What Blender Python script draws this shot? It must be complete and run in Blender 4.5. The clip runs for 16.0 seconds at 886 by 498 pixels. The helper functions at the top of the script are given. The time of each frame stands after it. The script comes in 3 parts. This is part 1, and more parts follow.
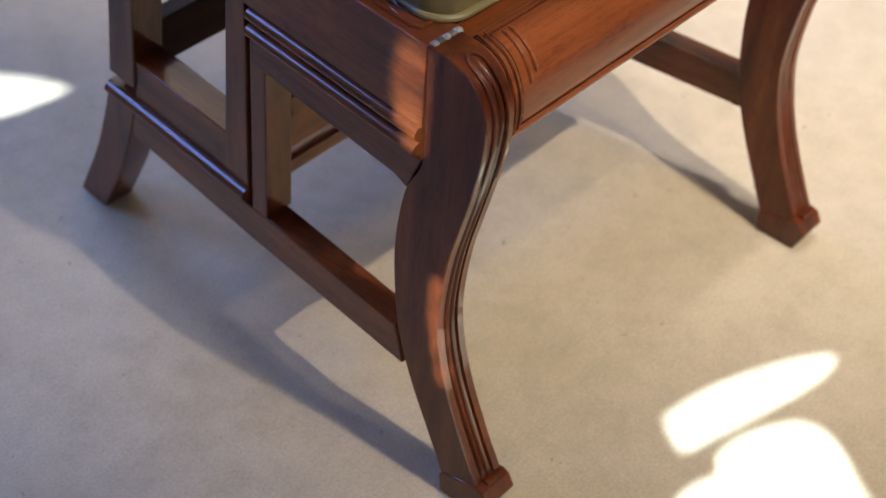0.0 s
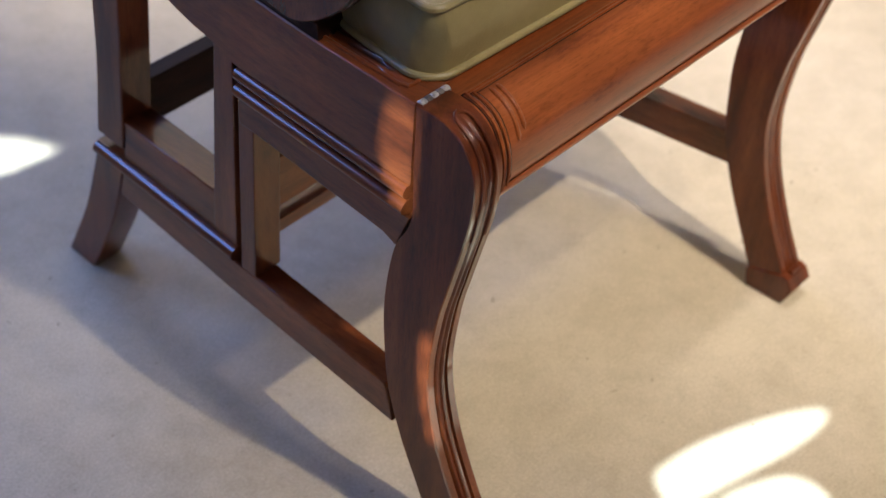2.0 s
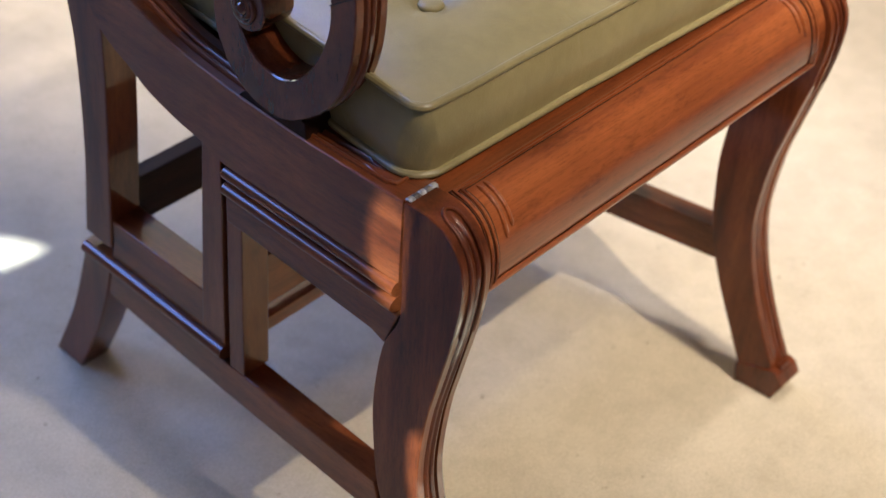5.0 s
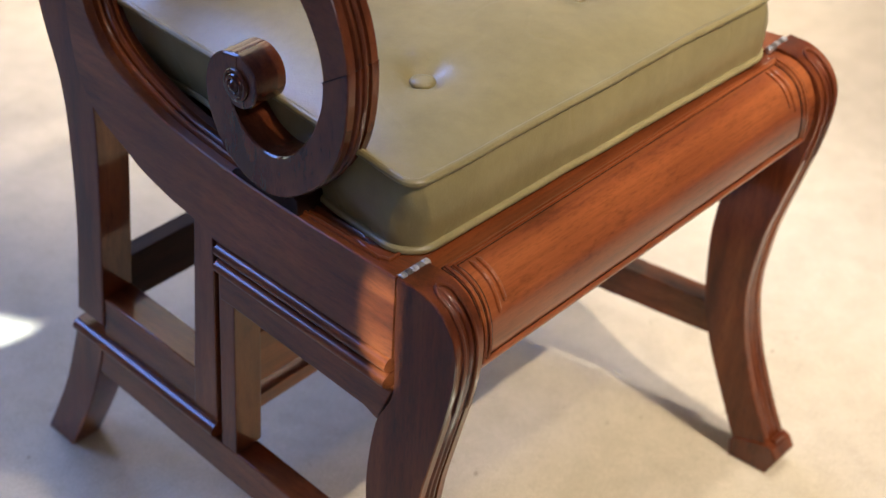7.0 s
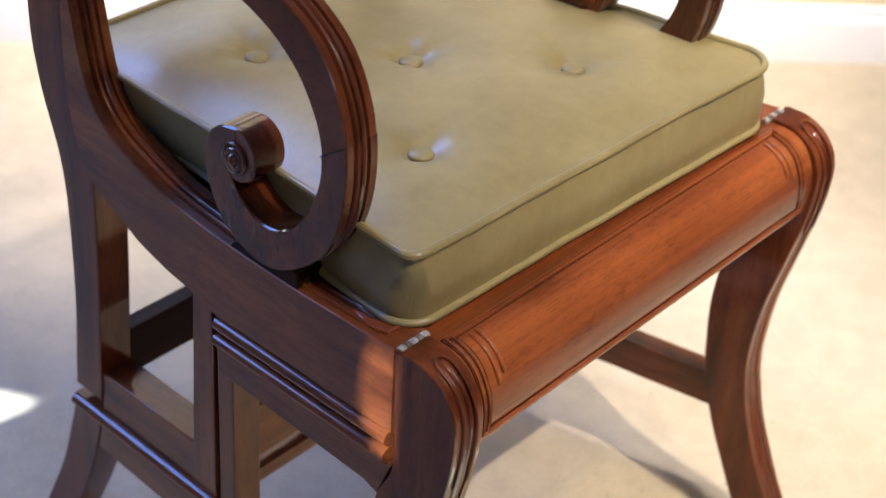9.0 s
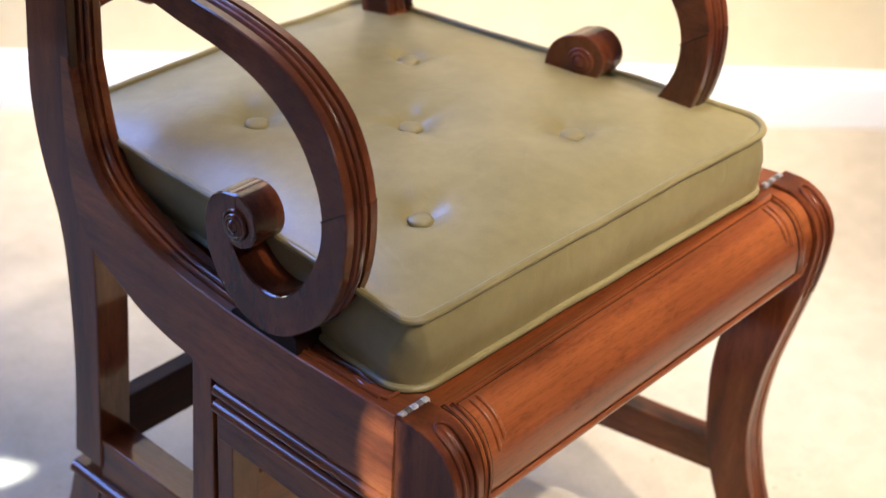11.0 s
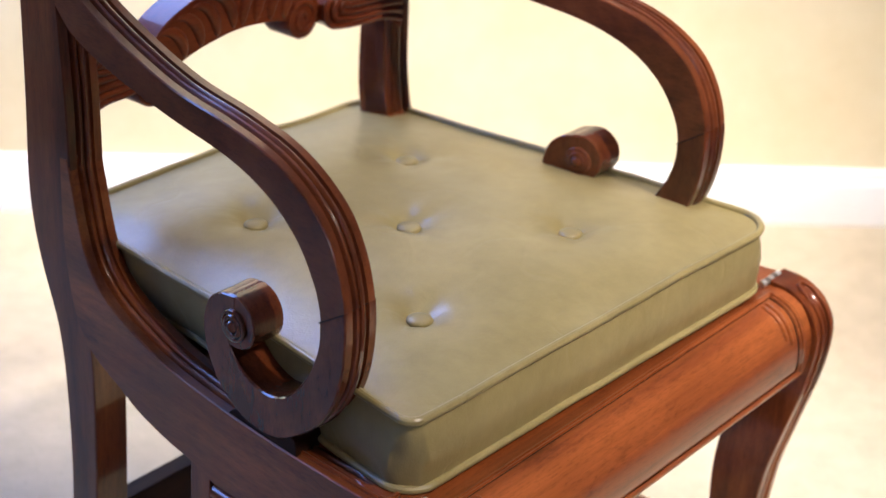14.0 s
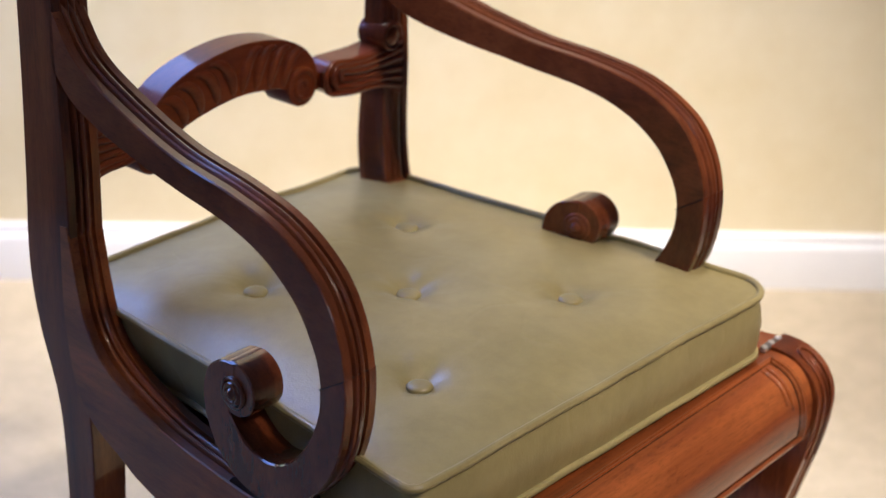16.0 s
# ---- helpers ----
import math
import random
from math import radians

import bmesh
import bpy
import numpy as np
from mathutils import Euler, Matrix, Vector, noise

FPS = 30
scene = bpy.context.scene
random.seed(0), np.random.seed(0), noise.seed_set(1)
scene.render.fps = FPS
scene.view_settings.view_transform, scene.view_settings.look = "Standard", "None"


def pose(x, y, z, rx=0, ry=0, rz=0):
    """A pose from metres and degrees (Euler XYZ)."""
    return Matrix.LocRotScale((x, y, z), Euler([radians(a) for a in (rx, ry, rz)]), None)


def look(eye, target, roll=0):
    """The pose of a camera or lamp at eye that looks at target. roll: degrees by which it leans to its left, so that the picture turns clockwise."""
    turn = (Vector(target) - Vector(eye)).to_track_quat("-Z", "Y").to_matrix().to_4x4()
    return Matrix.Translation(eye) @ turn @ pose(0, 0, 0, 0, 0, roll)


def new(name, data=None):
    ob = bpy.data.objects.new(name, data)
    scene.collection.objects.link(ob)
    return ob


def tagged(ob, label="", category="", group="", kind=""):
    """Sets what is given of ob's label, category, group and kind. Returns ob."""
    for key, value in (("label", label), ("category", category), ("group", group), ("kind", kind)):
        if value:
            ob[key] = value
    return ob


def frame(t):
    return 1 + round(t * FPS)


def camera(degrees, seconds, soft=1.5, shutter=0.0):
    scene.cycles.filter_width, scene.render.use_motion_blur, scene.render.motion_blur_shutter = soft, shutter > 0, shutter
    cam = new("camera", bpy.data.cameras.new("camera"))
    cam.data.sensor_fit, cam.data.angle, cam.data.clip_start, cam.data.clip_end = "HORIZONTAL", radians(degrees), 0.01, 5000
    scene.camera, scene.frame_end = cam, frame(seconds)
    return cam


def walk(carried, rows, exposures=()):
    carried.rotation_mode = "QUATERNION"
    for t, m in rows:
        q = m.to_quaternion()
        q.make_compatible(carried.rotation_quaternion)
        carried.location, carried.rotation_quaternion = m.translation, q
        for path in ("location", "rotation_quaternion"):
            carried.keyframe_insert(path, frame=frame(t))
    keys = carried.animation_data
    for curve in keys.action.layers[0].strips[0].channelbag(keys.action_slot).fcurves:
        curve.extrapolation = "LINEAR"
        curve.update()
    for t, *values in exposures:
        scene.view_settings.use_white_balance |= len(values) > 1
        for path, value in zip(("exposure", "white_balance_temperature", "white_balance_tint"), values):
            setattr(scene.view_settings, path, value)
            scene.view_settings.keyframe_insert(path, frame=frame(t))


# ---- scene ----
# the lens and the tripod head: one eye, which tilts upward
cam = camera(28.57, 16.0, soft=1.5)
cam.data.dof.use_dof = True
cam.data.dof.focus_distance = 1.41
cam.data.dof.aperture_fstop = 5.4
EYE = (-1.1032, -0.9135, 1.2147)
TURNS = [
    (0.0, 38.682, -41.643, 4.465), (0.5, 38.665, -41.182, 4.397), (1.0, 38.611, -40.723, 4.315),
    (1.5, 38.507, -40.254, 4.256), (2.0, 38.400, -39.724, 4.215), (2.5, 38.344, -39.286, 4.200),
    (3.0, 38.325, -38.887, 4.150), (3.5, 38.320, -38.401, 4.070), (4.0, 38.295, -37.784, 4.030),
    (6.5, 38.107, -34.629, 3.770), (7.0, 38.110, -34.004, 3.706), (7.5, 38.135, -33.381, 3.640),
    (8.0, 38.158, -32.774, 3.530), (8.5, 38.196, -32.229, 3.451), (9.0, 38.242, -31.621, 3.355),
    (11.5, 38.400, -28.998, 3.043), (12.0, 38.414, -28.512, 2.960), (12.5, 38.433, -27.913, 2.910),
    (13.0, 38.477, -27.255, 2.850), (13.5, 38.508, -26.672, 2.800), (14.0, 38.524, -26.190, 2.728),
    (14.5, 38.550, -25.691, 2.640), (15.0, 38.568, -25.114, 2.570), (15.5, 38.595, -24.525, 2.510),
    (16.0, 38.625, -24.008, 2.430),
]
walk(cam, [(t, pose(*EYE, 90 + pitch, 0, yaw - 90) @ pose(0, 0, 0, 0, 0, roll)) for t, yaw, pitch, roll in TURNS],
     [(0.0, 2.44), (4.0, 2.57), (9.0, 2.76), (12.5, 2.90), (14.5, 2.84), (15.5, 2.60), (16.0, 2.44)])

# ---- light ----
# room axes: ALONG runs with the far wall, OUT points from the room into that wall
ALONG, OUT = Vector((-0.6774, 0.7356, 0)), Vector((0.7356, 0.6774, 0))
FLOOR = -0.012
WALL0 = Vector((1.0295, 0.6386, FLOOR))


def room(a, o, z):
    """Metres along the far wall, metres out from its face, height."""
    return WALL0 + ALONG * a + OUT * o + Vector((0, 0, z))


world = bpy.data.worlds.new("sky")
scene.world = world
world.use_nodes = True
SUN_AZ, SUN_EL = radians(203.0), radians(40.0)  # the way from which the sun comes
sky = world.node_tree.nodes.new("ShaderNodeTexSky")
sky.sky_type, sky.sun_disc, sky.sun_elevation, sky.sun_rotation = "NISHITA", False, SUN_EL, math.pi / 2 - SUN_AZ
world.node_tree.links.new(sky.outputs[0], world.node_tree.nodes["Background"].inputs[0])
world.node_tree.nodes["Background"].inputs[1].default_value = 0.06
SUN_WAY = Vector((math.cos(SUN_AZ) * math.cos(SUN_EL), math.sin(SUN_AZ) * math.cos(SUN_EL), math.sin(SUN_EL)))


def lamp(name, kind, m, power, colour, **more):
    data = bpy.data.lights.new(name, kind)
    data.energy, data.color = power, colour
    ob = new(name, data)
    ob.matrix_world = m
    return ob


sun = lamp("sun", "SUN", look(SUN_WAY * 5, (0, 0, 0)), 5.0, (0.74, 0.88, 1.0))
sun.data.angle = radians(0.35)


def spot(eye, target, power, colour, size, degrees):
    ob = lamp("ceiling_spot_light", "SPOT", look(eye, target), power, colour)
    ob.data.shadow_soft_size, ob.data.spot_size, ob.data.spot_blend = size, radians(degrees), 1.0
    return ob


# a row of three ceiling spots in front of the chair, one above its far side, one washing the wall
spot((-0.07, -2.38, 3.5), (0.62, -0.28, 0.0), 103, (1.0, 0.88, 0.76), 0.030, 37)
spot((-0.21, -1.72, 3.5), (0.58, -0.28, 0.0), 20.4, (1.0, 0.88, 0.76), 0.030, 38)
spot((0.40, -2.85, 3.5), (0.58, -0.25, 0.0), 22.8, (1.0, 0.88, 0.76), 0.05, 36)
spot((0.62, -0.20, 3.5), (0.58, -0.22, 0.0), 56, (1.0, 0.93, 0.89), 0.10, 20)
spot(room(0.34, -0.95, 3.5), room(0.34, 0.0, 0.58), 148, (1.0, 0.905, 0.82), 0.05, 38)
day = lamp("window_daylight", "AREA", look(room(2.04, -0.75, 1.65), room(0.0, -0.90, 1.35)), 5.2, (0.17, 0.33, 1.0))
day.data.shape, day.data.size, day.data.size_y = "RECTANGLE", 0.84, 1.00
north = lamp("window_daylight", "AREA", look(room(1.14, 0.06, 1.93), room(1.14, -2.0, 1.4)), 6.4, (0.24, 0.38, 1.0))
north.data.shape, north.data.size, north.data.size_y = "RECTANGLE", 0.84, 1.02

# ---- materials ----


def tree(name):
    m = bpy.data.materials.new(name)
    m.use_nodes = True
    return m, m.node_tree.nodes, m.node_tree.links, m.node_tree.nodes["Principled BSDF"]


def ramp(nodes, stops):
    n = nodes.new("ShaderNodeValToRGB")
    while len(n.color_ramp.elements) < len(stops):
        n.color_ramp.elements.new(0.5)
    for e, (at, colour) in zip(n.color_ramp.elements, stops):
        e.position, e.color = at, (*colour, 1)
    return n


def noise_tex(nodes, links, scale, detail=4.0, rough=0.55, stretch=(1, 1, 1), turn=(0, 0, 0)):
    tc, mp, tx = nodes.new("ShaderNodeTexCoord"), nodes.new("ShaderNodeMapping"), nodes.new("ShaderNodeTexNoise")
    mp.inputs["Scale"].default_value = stretch
    mp.inputs["Rotation"].default_value = turn
    tx.inputs["Scale"].default_value, tx.inputs["Detail"].default_value, tx.inputs["Roughness"].default_value = scale, detail, rough
    links.new(tc.outputs["Object"], mp.inputs[0])
    links.new(mp.outputs[0], tx.inputs["Vector"])
    return tx


def mix(nodes, links, kind, fac, a, b):
    n = nodes.new("ShaderNodeMix")
    n.data_type, n.blend_type = "RGBA", kind
    for slot, v in ((0, fac), (6, a), (7, b)):
        if hasattr(v, "is_linked"):
            links.new(v, n.inputs[slot])
        else:
            n.inputs[slot].default_value = v if slot == 0 else (*v, 1)
    return n.outputs[2]


def bump(nodes, links, shader, height, strength, distance):
    b = nodes.new("ShaderNodeBump")
    b.inputs["Strength"].default_value, b.inputs["Distance"].default_value = strength, distance
    links.new(height, b.inputs["Height"])
    links.new(b.outputs[0], shader.inputs["Normal"])


def mahogany(name, dark, mid, light, stretch, gloss=0.30, coat=0.78):
    """Polished mahogany; the grain runs along the axis whose stretch is small."""
    m, nodes, links, sh = tree(name)
    broad = noise_tex(nodes, links, 3.2, 5, 0.6, stretch)
    fine = noise_tex(nodes, links, 22, 6, 0.7, tuple(s * 1.6 if s > 0.5 else s * 0.45 for s in stretch))
    blot = noise_tex(nodes, links, 7, 3, 0.5)
    r1 = ramp(nodes, [(0.30, dark), (0.52, mid), (0.74, light)])
    links.new(broad.outputs[0], r1.inputs[0])
    r2 = ramp(nodes, [(0.36, (0.60, 0.54, 0.52)), (0.55, (1, 1, 1))])
    links.new(fine.outputs[0], r2.inputs[0])
    c = mix(nodes, links, "MULTIPLY", 0.45, r1.outputs[0], r2.outputs[0])
    pore = noise_tex(nodes, links, 230, 3, 0.65, tuple(2.6 if s > 2.5 else 0.40 for s in stretch))
    r4 = ramp(nodes, [(0.36, (0.34, 0.28, 0.26)), (0.47, (1.0, 1.0, 1.0)), (0.70, (1.20, 1.17, 1.12))])
    links.new(pore.outputs[0], r4.inputs[0])
    c = mix(nodes, links, "MULTIPLY", 0.30, c, r4.outputs[0])
    r3 = ramp(nodes, [(0.35, (0.70, 0.66, 0.64)), (0.65, (1.14, 1.12, 1.08))])
    links.new(blot.outputs[0], r3.inputs[0])
    c = mix(nodes, links, "MULTIPLY", 0.7, c, r3.outputs[0])
    # old polish gathers in small dark smudges and specks
    smudge = noise_tex(nodes, links, 30, 6, 0.75, tuple(1.6 if s > 2.5 else 0.5 for s in stretch))
    r6 = ramp(nodes, [(0.30, (0.36, 0.29, 0.27)), (0.45, (1, 1, 1))])
    links.new(smudge.outputs[0], r6.inputs[0])
    c = mix(nodes, links, "MULTIPLY", 0.60, c, r6.outputs[0])
    links.new(c, sh.inputs["Base Color"])
    rr = nodes.new("ShaderNodeMapRange")
    rr.inputs[3].default_value, rr.inputs[4].default_value = gloss - 0.05, gloss + 0.12
    links.new(blot.outputs[0], rr.inputs[0])
    links.new(rr.outputs[0], sh.inputs["Roughness"])
    sh.inputs["Coat Weight"].default_value, sh.inputs["Coat Roughness"].default_value = coat, 0.07
    sh.inputs["Coat IOR"].default_value = 1.5
    sh.inputs["Specular IOR Level"].default_value = 0.13
    bump(nodes, links, sh, fine.outputs[0], 0.10, 0.0012)
    return m


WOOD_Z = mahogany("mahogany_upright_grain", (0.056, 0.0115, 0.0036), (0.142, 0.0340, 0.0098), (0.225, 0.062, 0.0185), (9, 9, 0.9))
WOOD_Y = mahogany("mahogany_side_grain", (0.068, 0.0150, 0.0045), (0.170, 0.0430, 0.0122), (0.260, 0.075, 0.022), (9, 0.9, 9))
# front grain is set brighter than the upright and side grain
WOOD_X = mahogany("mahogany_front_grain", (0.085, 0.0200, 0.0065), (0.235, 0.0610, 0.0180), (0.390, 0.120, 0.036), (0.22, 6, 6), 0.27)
WOOD_ARM = mahogany("mahogany_arm_grain", (0.068, 0.0165, 0.0065), (0.165, 0.0450, 0.0160), (0.258, 0.080, 0.029), (9, 1.6, 3.0), 0.3, 0.6)
WOOD_SCROLL = mahogany("mahogany_scroll_grain", (0.046, 0.0105, 0.0042), (0.118, 0.0290, 0.0105), (0.188, 0.053, 0.020), (9, 3.0, 1.6), 0.2)
WOOD_SPLAT = mahogany("mahogany_carved_grain", (0.060, 0.0105, 0.0040), (0.135, 0.0270, 0.0085), (0.205, 0.047, 0.0140), (0.9, 8, 8), 0.34, 0.3)
# near-black: paints shade onto under-seat boards, also colours seams and scratched lines
WOOD_DARK = mahogany("mahogany_dark_with_painted_shade", (0.012, 0.004, 0.0022), (0.022, 0.007, 0.0035), (0.036, 0.011, 0.0055), (0.9, 7, 7), 0.6, 0.05)


def leather():
    m, nodes, links, sh = tree("olive_leather")
    big = noise_tex(nodes, links, 9, 3, 0.5)
    mid = noise_tex(nodes, links, 60, 4, 0.6)
    r = ramp(nodes, [(0.3, (0.230, 0.184, 0.078)), (0.7, (0.300, 0.244, 0.112))])
    links.new(big.outputs[0], r.inputs[0])
    r2 = ramp(nodes, [(0.3, (0.86, 0.86, 0.84)), (0.7, (1.06, 1.06, 1.05))])
    links.new(mid.outputs[0], r2.inputs[0])
    links.new(mix(nodes, links, "MULTIPLY", 0.8, r.outputs[0], r2.outputs[0]), sh.inputs["Base Color"])
    sh.inputs["Roughness"].default_value = 0.36
    sh.inputs["Specular IOR Level"].default_value = 0.55
    tc, vo = nodes.new("ShaderNodeTexCoord"), nodes.new("ShaderNodeTexVoronoi")
    vo.inputs["Scale"].default_value = 620
    links.new(tc.outputs["Object"], vo.inputs["Vector"])
    wr = noise_tex(nodes, links, 34, 5, 0.6, (1, 1, 0.5))
    add = nodes.new("ShaderNodeMath")
    add.operation = "MULTIPLY_ADD"
    add.inputs[1].default_value = 0.12
    links.new(vo.outputs["Distance"], add.inputs[0])
    links.new(wr.outputs[0], add.inputs[2])
    fold = noise_tex(nodes, links, 6.5, 2, 0.5)
    off, dist, crease = nodes.new("ShaderNodeMath"), nodes.new("ShaderNodeMath"), nodes.new("ShaderNodeMapRange")
    off.operation, off.inputs[1].default_value, dist.operation = "SUBTRACT", 0.56, "ABSOLUTE"
    crease.inputs[2].default_value, crease.inputs[4].default_value = 0.014, 0.22
    links.new(fold.outputs[0], off.inputs[0])
    links.new(off.outputs[0], dist.inputs[0])
    links.new(dist.outputs[0], crease.inputs[0])
    total = nodes.new("ShaderNodeMath")
    links.new(add.outputs[0], total.inputs[0])
    links.new(crease.outputs[0], total.inputs[1])
    bump(nodes, links, sh, total.outputs[0], 0.42, 0.002)
    return m


LEATHER = leather()


def carpet():
    m, nodes, links, sh = tree("beige_wool_carpet")
    big = noise_tex(nodes, links, 2.2, 4, 0.6)
    mid = noise_tex(nodes, links, 26, 5, 0.7)
    pile = noise_tex(nodes, links, 330, 3, 0.7)
    r = ramp(nodes, [(0.3, (0.440, 0.372, 0.258)), (0.7, (0.540, 0.464, 0.334))])
    links.new(big.outputs[0], r.inputs[0])
    r2 = ramp(nodes, [(0.32, (0.88, 0.87, 0.85)), (0.62, (1.04, 1.04, 1.04))])
    links.new(mid.outputs[0], r2.inputs[0])
    c = mix(nodes, links, "MULTIPLY", 0.9, r.outputs[0], r2.outputs[0])
    r3 = ramp(nodes, [(0.3, (0.62, 0.61, 0.59)), (0.65, (1.14, 1.14, 1.14))])
    links.new(pile.outputs[0], r3.inputs[0])
    c = mix(nodes, links, "MULTIPLY", 0.45, c, r3.outputs[0])
    fleck = noise_tex(nodes, links, 95, 2, 0.5)
    r5 = ramp(nodes, [(0.735, (1, 1, 1)), (0.765, (0.45, 0.40, 0.36))])
    links.new(fleck.outputs[0], r5.inputs[0])
    links.new(mix(nodes, links, "MULTIPLY", 0.8, c, r5.outputs[0]), sh.inputs["Base Color"])
    sh.inputs["Roughness"].default_value = 0.95
    sh.inputs["Specular IOR Level"].default_value = 0.15
    sh.inputs["Sheen Weight"].default_value = 0.15
    bump(nodes, links, sh, pile.outputs[0], 0.3, 0.002)
    return m


CARPET = carpet()


def paint(name, low, high, scale, rough, strength=0.15):
    m, nodes, links, sh = tree(name)
    big, fine = noise_tex(nodes, links, scale, 6, 0.7), noise_tex(nodes, links, 160, 3, 0.6)
    r = ramp(nodes, [(0.3, low), (0.7, high)])
    links.new(big.outputs[0], r.inputs[0])
    links.new(r.outputs[0], sh.inputs["Base Color"])
    sh.inputs["Roughness"].default_value = rough
    bump(nodes, links, sh, fine.outputs[0], strength, 0.001)
    return m


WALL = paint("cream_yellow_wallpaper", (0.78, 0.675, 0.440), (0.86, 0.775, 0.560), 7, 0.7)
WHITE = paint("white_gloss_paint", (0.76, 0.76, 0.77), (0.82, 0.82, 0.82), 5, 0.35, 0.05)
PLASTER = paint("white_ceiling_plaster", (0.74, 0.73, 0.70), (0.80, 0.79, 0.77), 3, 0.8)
# for the unseen walls: darkened to limit the light they bounce back
SIDES = paint("unseen_wall_low_bounce", (0.30, 0.22, 0.14), (0.38, 0.29, 0.19), 4, 0.8)


def metal(name, colour, rough):
    m, nodes, links, sh = tree(name)
    n = noise_tex(nodes, links, 180, 4, 0.7)
    r = ramp(nodes, [(0.35, tuple(c * 0.35 for c in colour)), (0.6, colour)])
    links.new(n.outputs[0], r.inputs[0])
    links.new(r.outputs[0], sh.inputs["Base Color"])
    sh.inputs["Metallic"].default_value, sh.inputs["Roughness"].default_value = 0.9, rough
    bump(nodes, links, sh, n.outputs[0], 0.3, 0.001)
    return m


STEEL = metal("worn_nickel_hinge", (0.92, 0.90, 0.86), 0.38)
DARK_STEEL = metal("tarnished_hinge_metal", (0.30, 0.27, 0.24), 0.5)
LAMP_TRIM = metal("white_metal_trim", (0.8, 0.8, 0.78), 0.5)


def glow(name, colour, strength):
    m, nodes, links, sh = tree(name)
    sh.inputs["Emission Color"].default_value, sh.inputs["Emission Strength"].default_value = (*colour, 1), strength
    return m


BULB = glow("warm_bulb", (1.0, 0.85, 0.62), 6)

# ---- mesh tools ----
TAPER, FAR_TAPER, Y0 = 0.09, 0.135, -0.22  # the chair narrows toward its back


def narrowed(p):
    s = (TAPER if p.x < 0 else FAR_TAPER) * max(0.0, p.y - Y0)
    if p.x > 0:
        s += 0.014 * min(1.0, max(0.0, (p.y - 0.06) / 0.12))
    return Vector((p.x - math.copysign(min(s, abs(p.x)), p.x), p.y, p.z))


def part(name, bm, material, parent=None, label="", sharp=32, taper=False, bevel=0.0):
    if taper:
        for v in bm.verts:
            v.co = narrowed(v.co)
    bmesh.ops.recalc_face_normals(bm, faces=bm.faces)
    for f in bm.faces:
        f.smooth = True
    for e in bm.edges:
        if len(e.link_faces) == 2 and e.calc_face_angle(0) > radians(sharp):
            e.smooth = False
    me = bpy.data.meshes.new(name)
    bm.to_mesh(me)
    bm.free()
    me.materials.append(material)
    ob = new(name, me)
    ob.parent = parent
    if label:
        tagged(ob, label)
    if bevel:
        mod = ob.modifiers.new("edge", "BEVEL")
        mod.width, mod.segments, mod.limit_method, mod.angle_limit = bevel, 2, "ANGLE", radians(40)
        mod.harden_normals = False
    return ob


def smooth_line(pts, n):
    """n points at even steps along a smooth curve through pts (any dimension)."""
    P = [np.array(p, float) for p in pts]
    P = [2 * P[0] - P[1]] + P + [2 * P[-1] - P[-2]]
    out = []
    for a, b, c, d in zip(P, P[1:], P[2:], P[3:]):
        for k in range(12):
            t = k / 12
            out.append(0.5 * (2 * b + (c - a) * t + (2 * a - 5 * b + 4 * c - d) * t * t + (3 * b - a - 3 * c + d) * t ** 3))
    out.append(P[-2])
    out = np.array(out)
    s = np.concatenate([[0], np.cumsum(np.linalg.norm(np.diff(out, axis=0), axis=1))])
    return [np.array([np.interp(x, s, out[:, j]) for j in range(out.shape[1])]) for x in np.linspace(0, s[-1], n)]


REEDS = [(0, 0.0012), (0.03, 0), (0.24, 0), (0.262, 0.0034), (0.31, 0.0044), (0.335, 0.0016), (0.37, -0.0004), (0.42, -0.0010), (0.462, 0.0004),
         (0.488, 0.0034), (0.512, 0.0034), (0.538, 0.0004), (0.58, -0.0010), (0.63, -0.0004), (0.665, 0.0016), (0.69, 0.0044), (0.738, 0.0034), (0.76, 0), (0.97, 0), (1, 0.0012)]
PLAIN = [(0, 0.0012), (0.04, 0), (0.96, 0), (1, 0.0012)]


def stations(pts, per):
    """Smooth points at equal counts between the control points."""
    P = [np.array(p, float) for p in pts]
    P = [2 * P[0] - P[1]] + P + [2 * P[-1] - P[-2]]
    out = []
    for a, b, c, d in zip(P, P[1:], P[2:], P[3:]):
        for k in range(per):
            t = k / per
            out.append(0.5 * (2 * b + (c - a) * t + (2 * a - 5 * b + 4 * c - d) * t * t + (3 * b - a - 3 * c + d) * t ** 3))
    return out + [P[-2]]


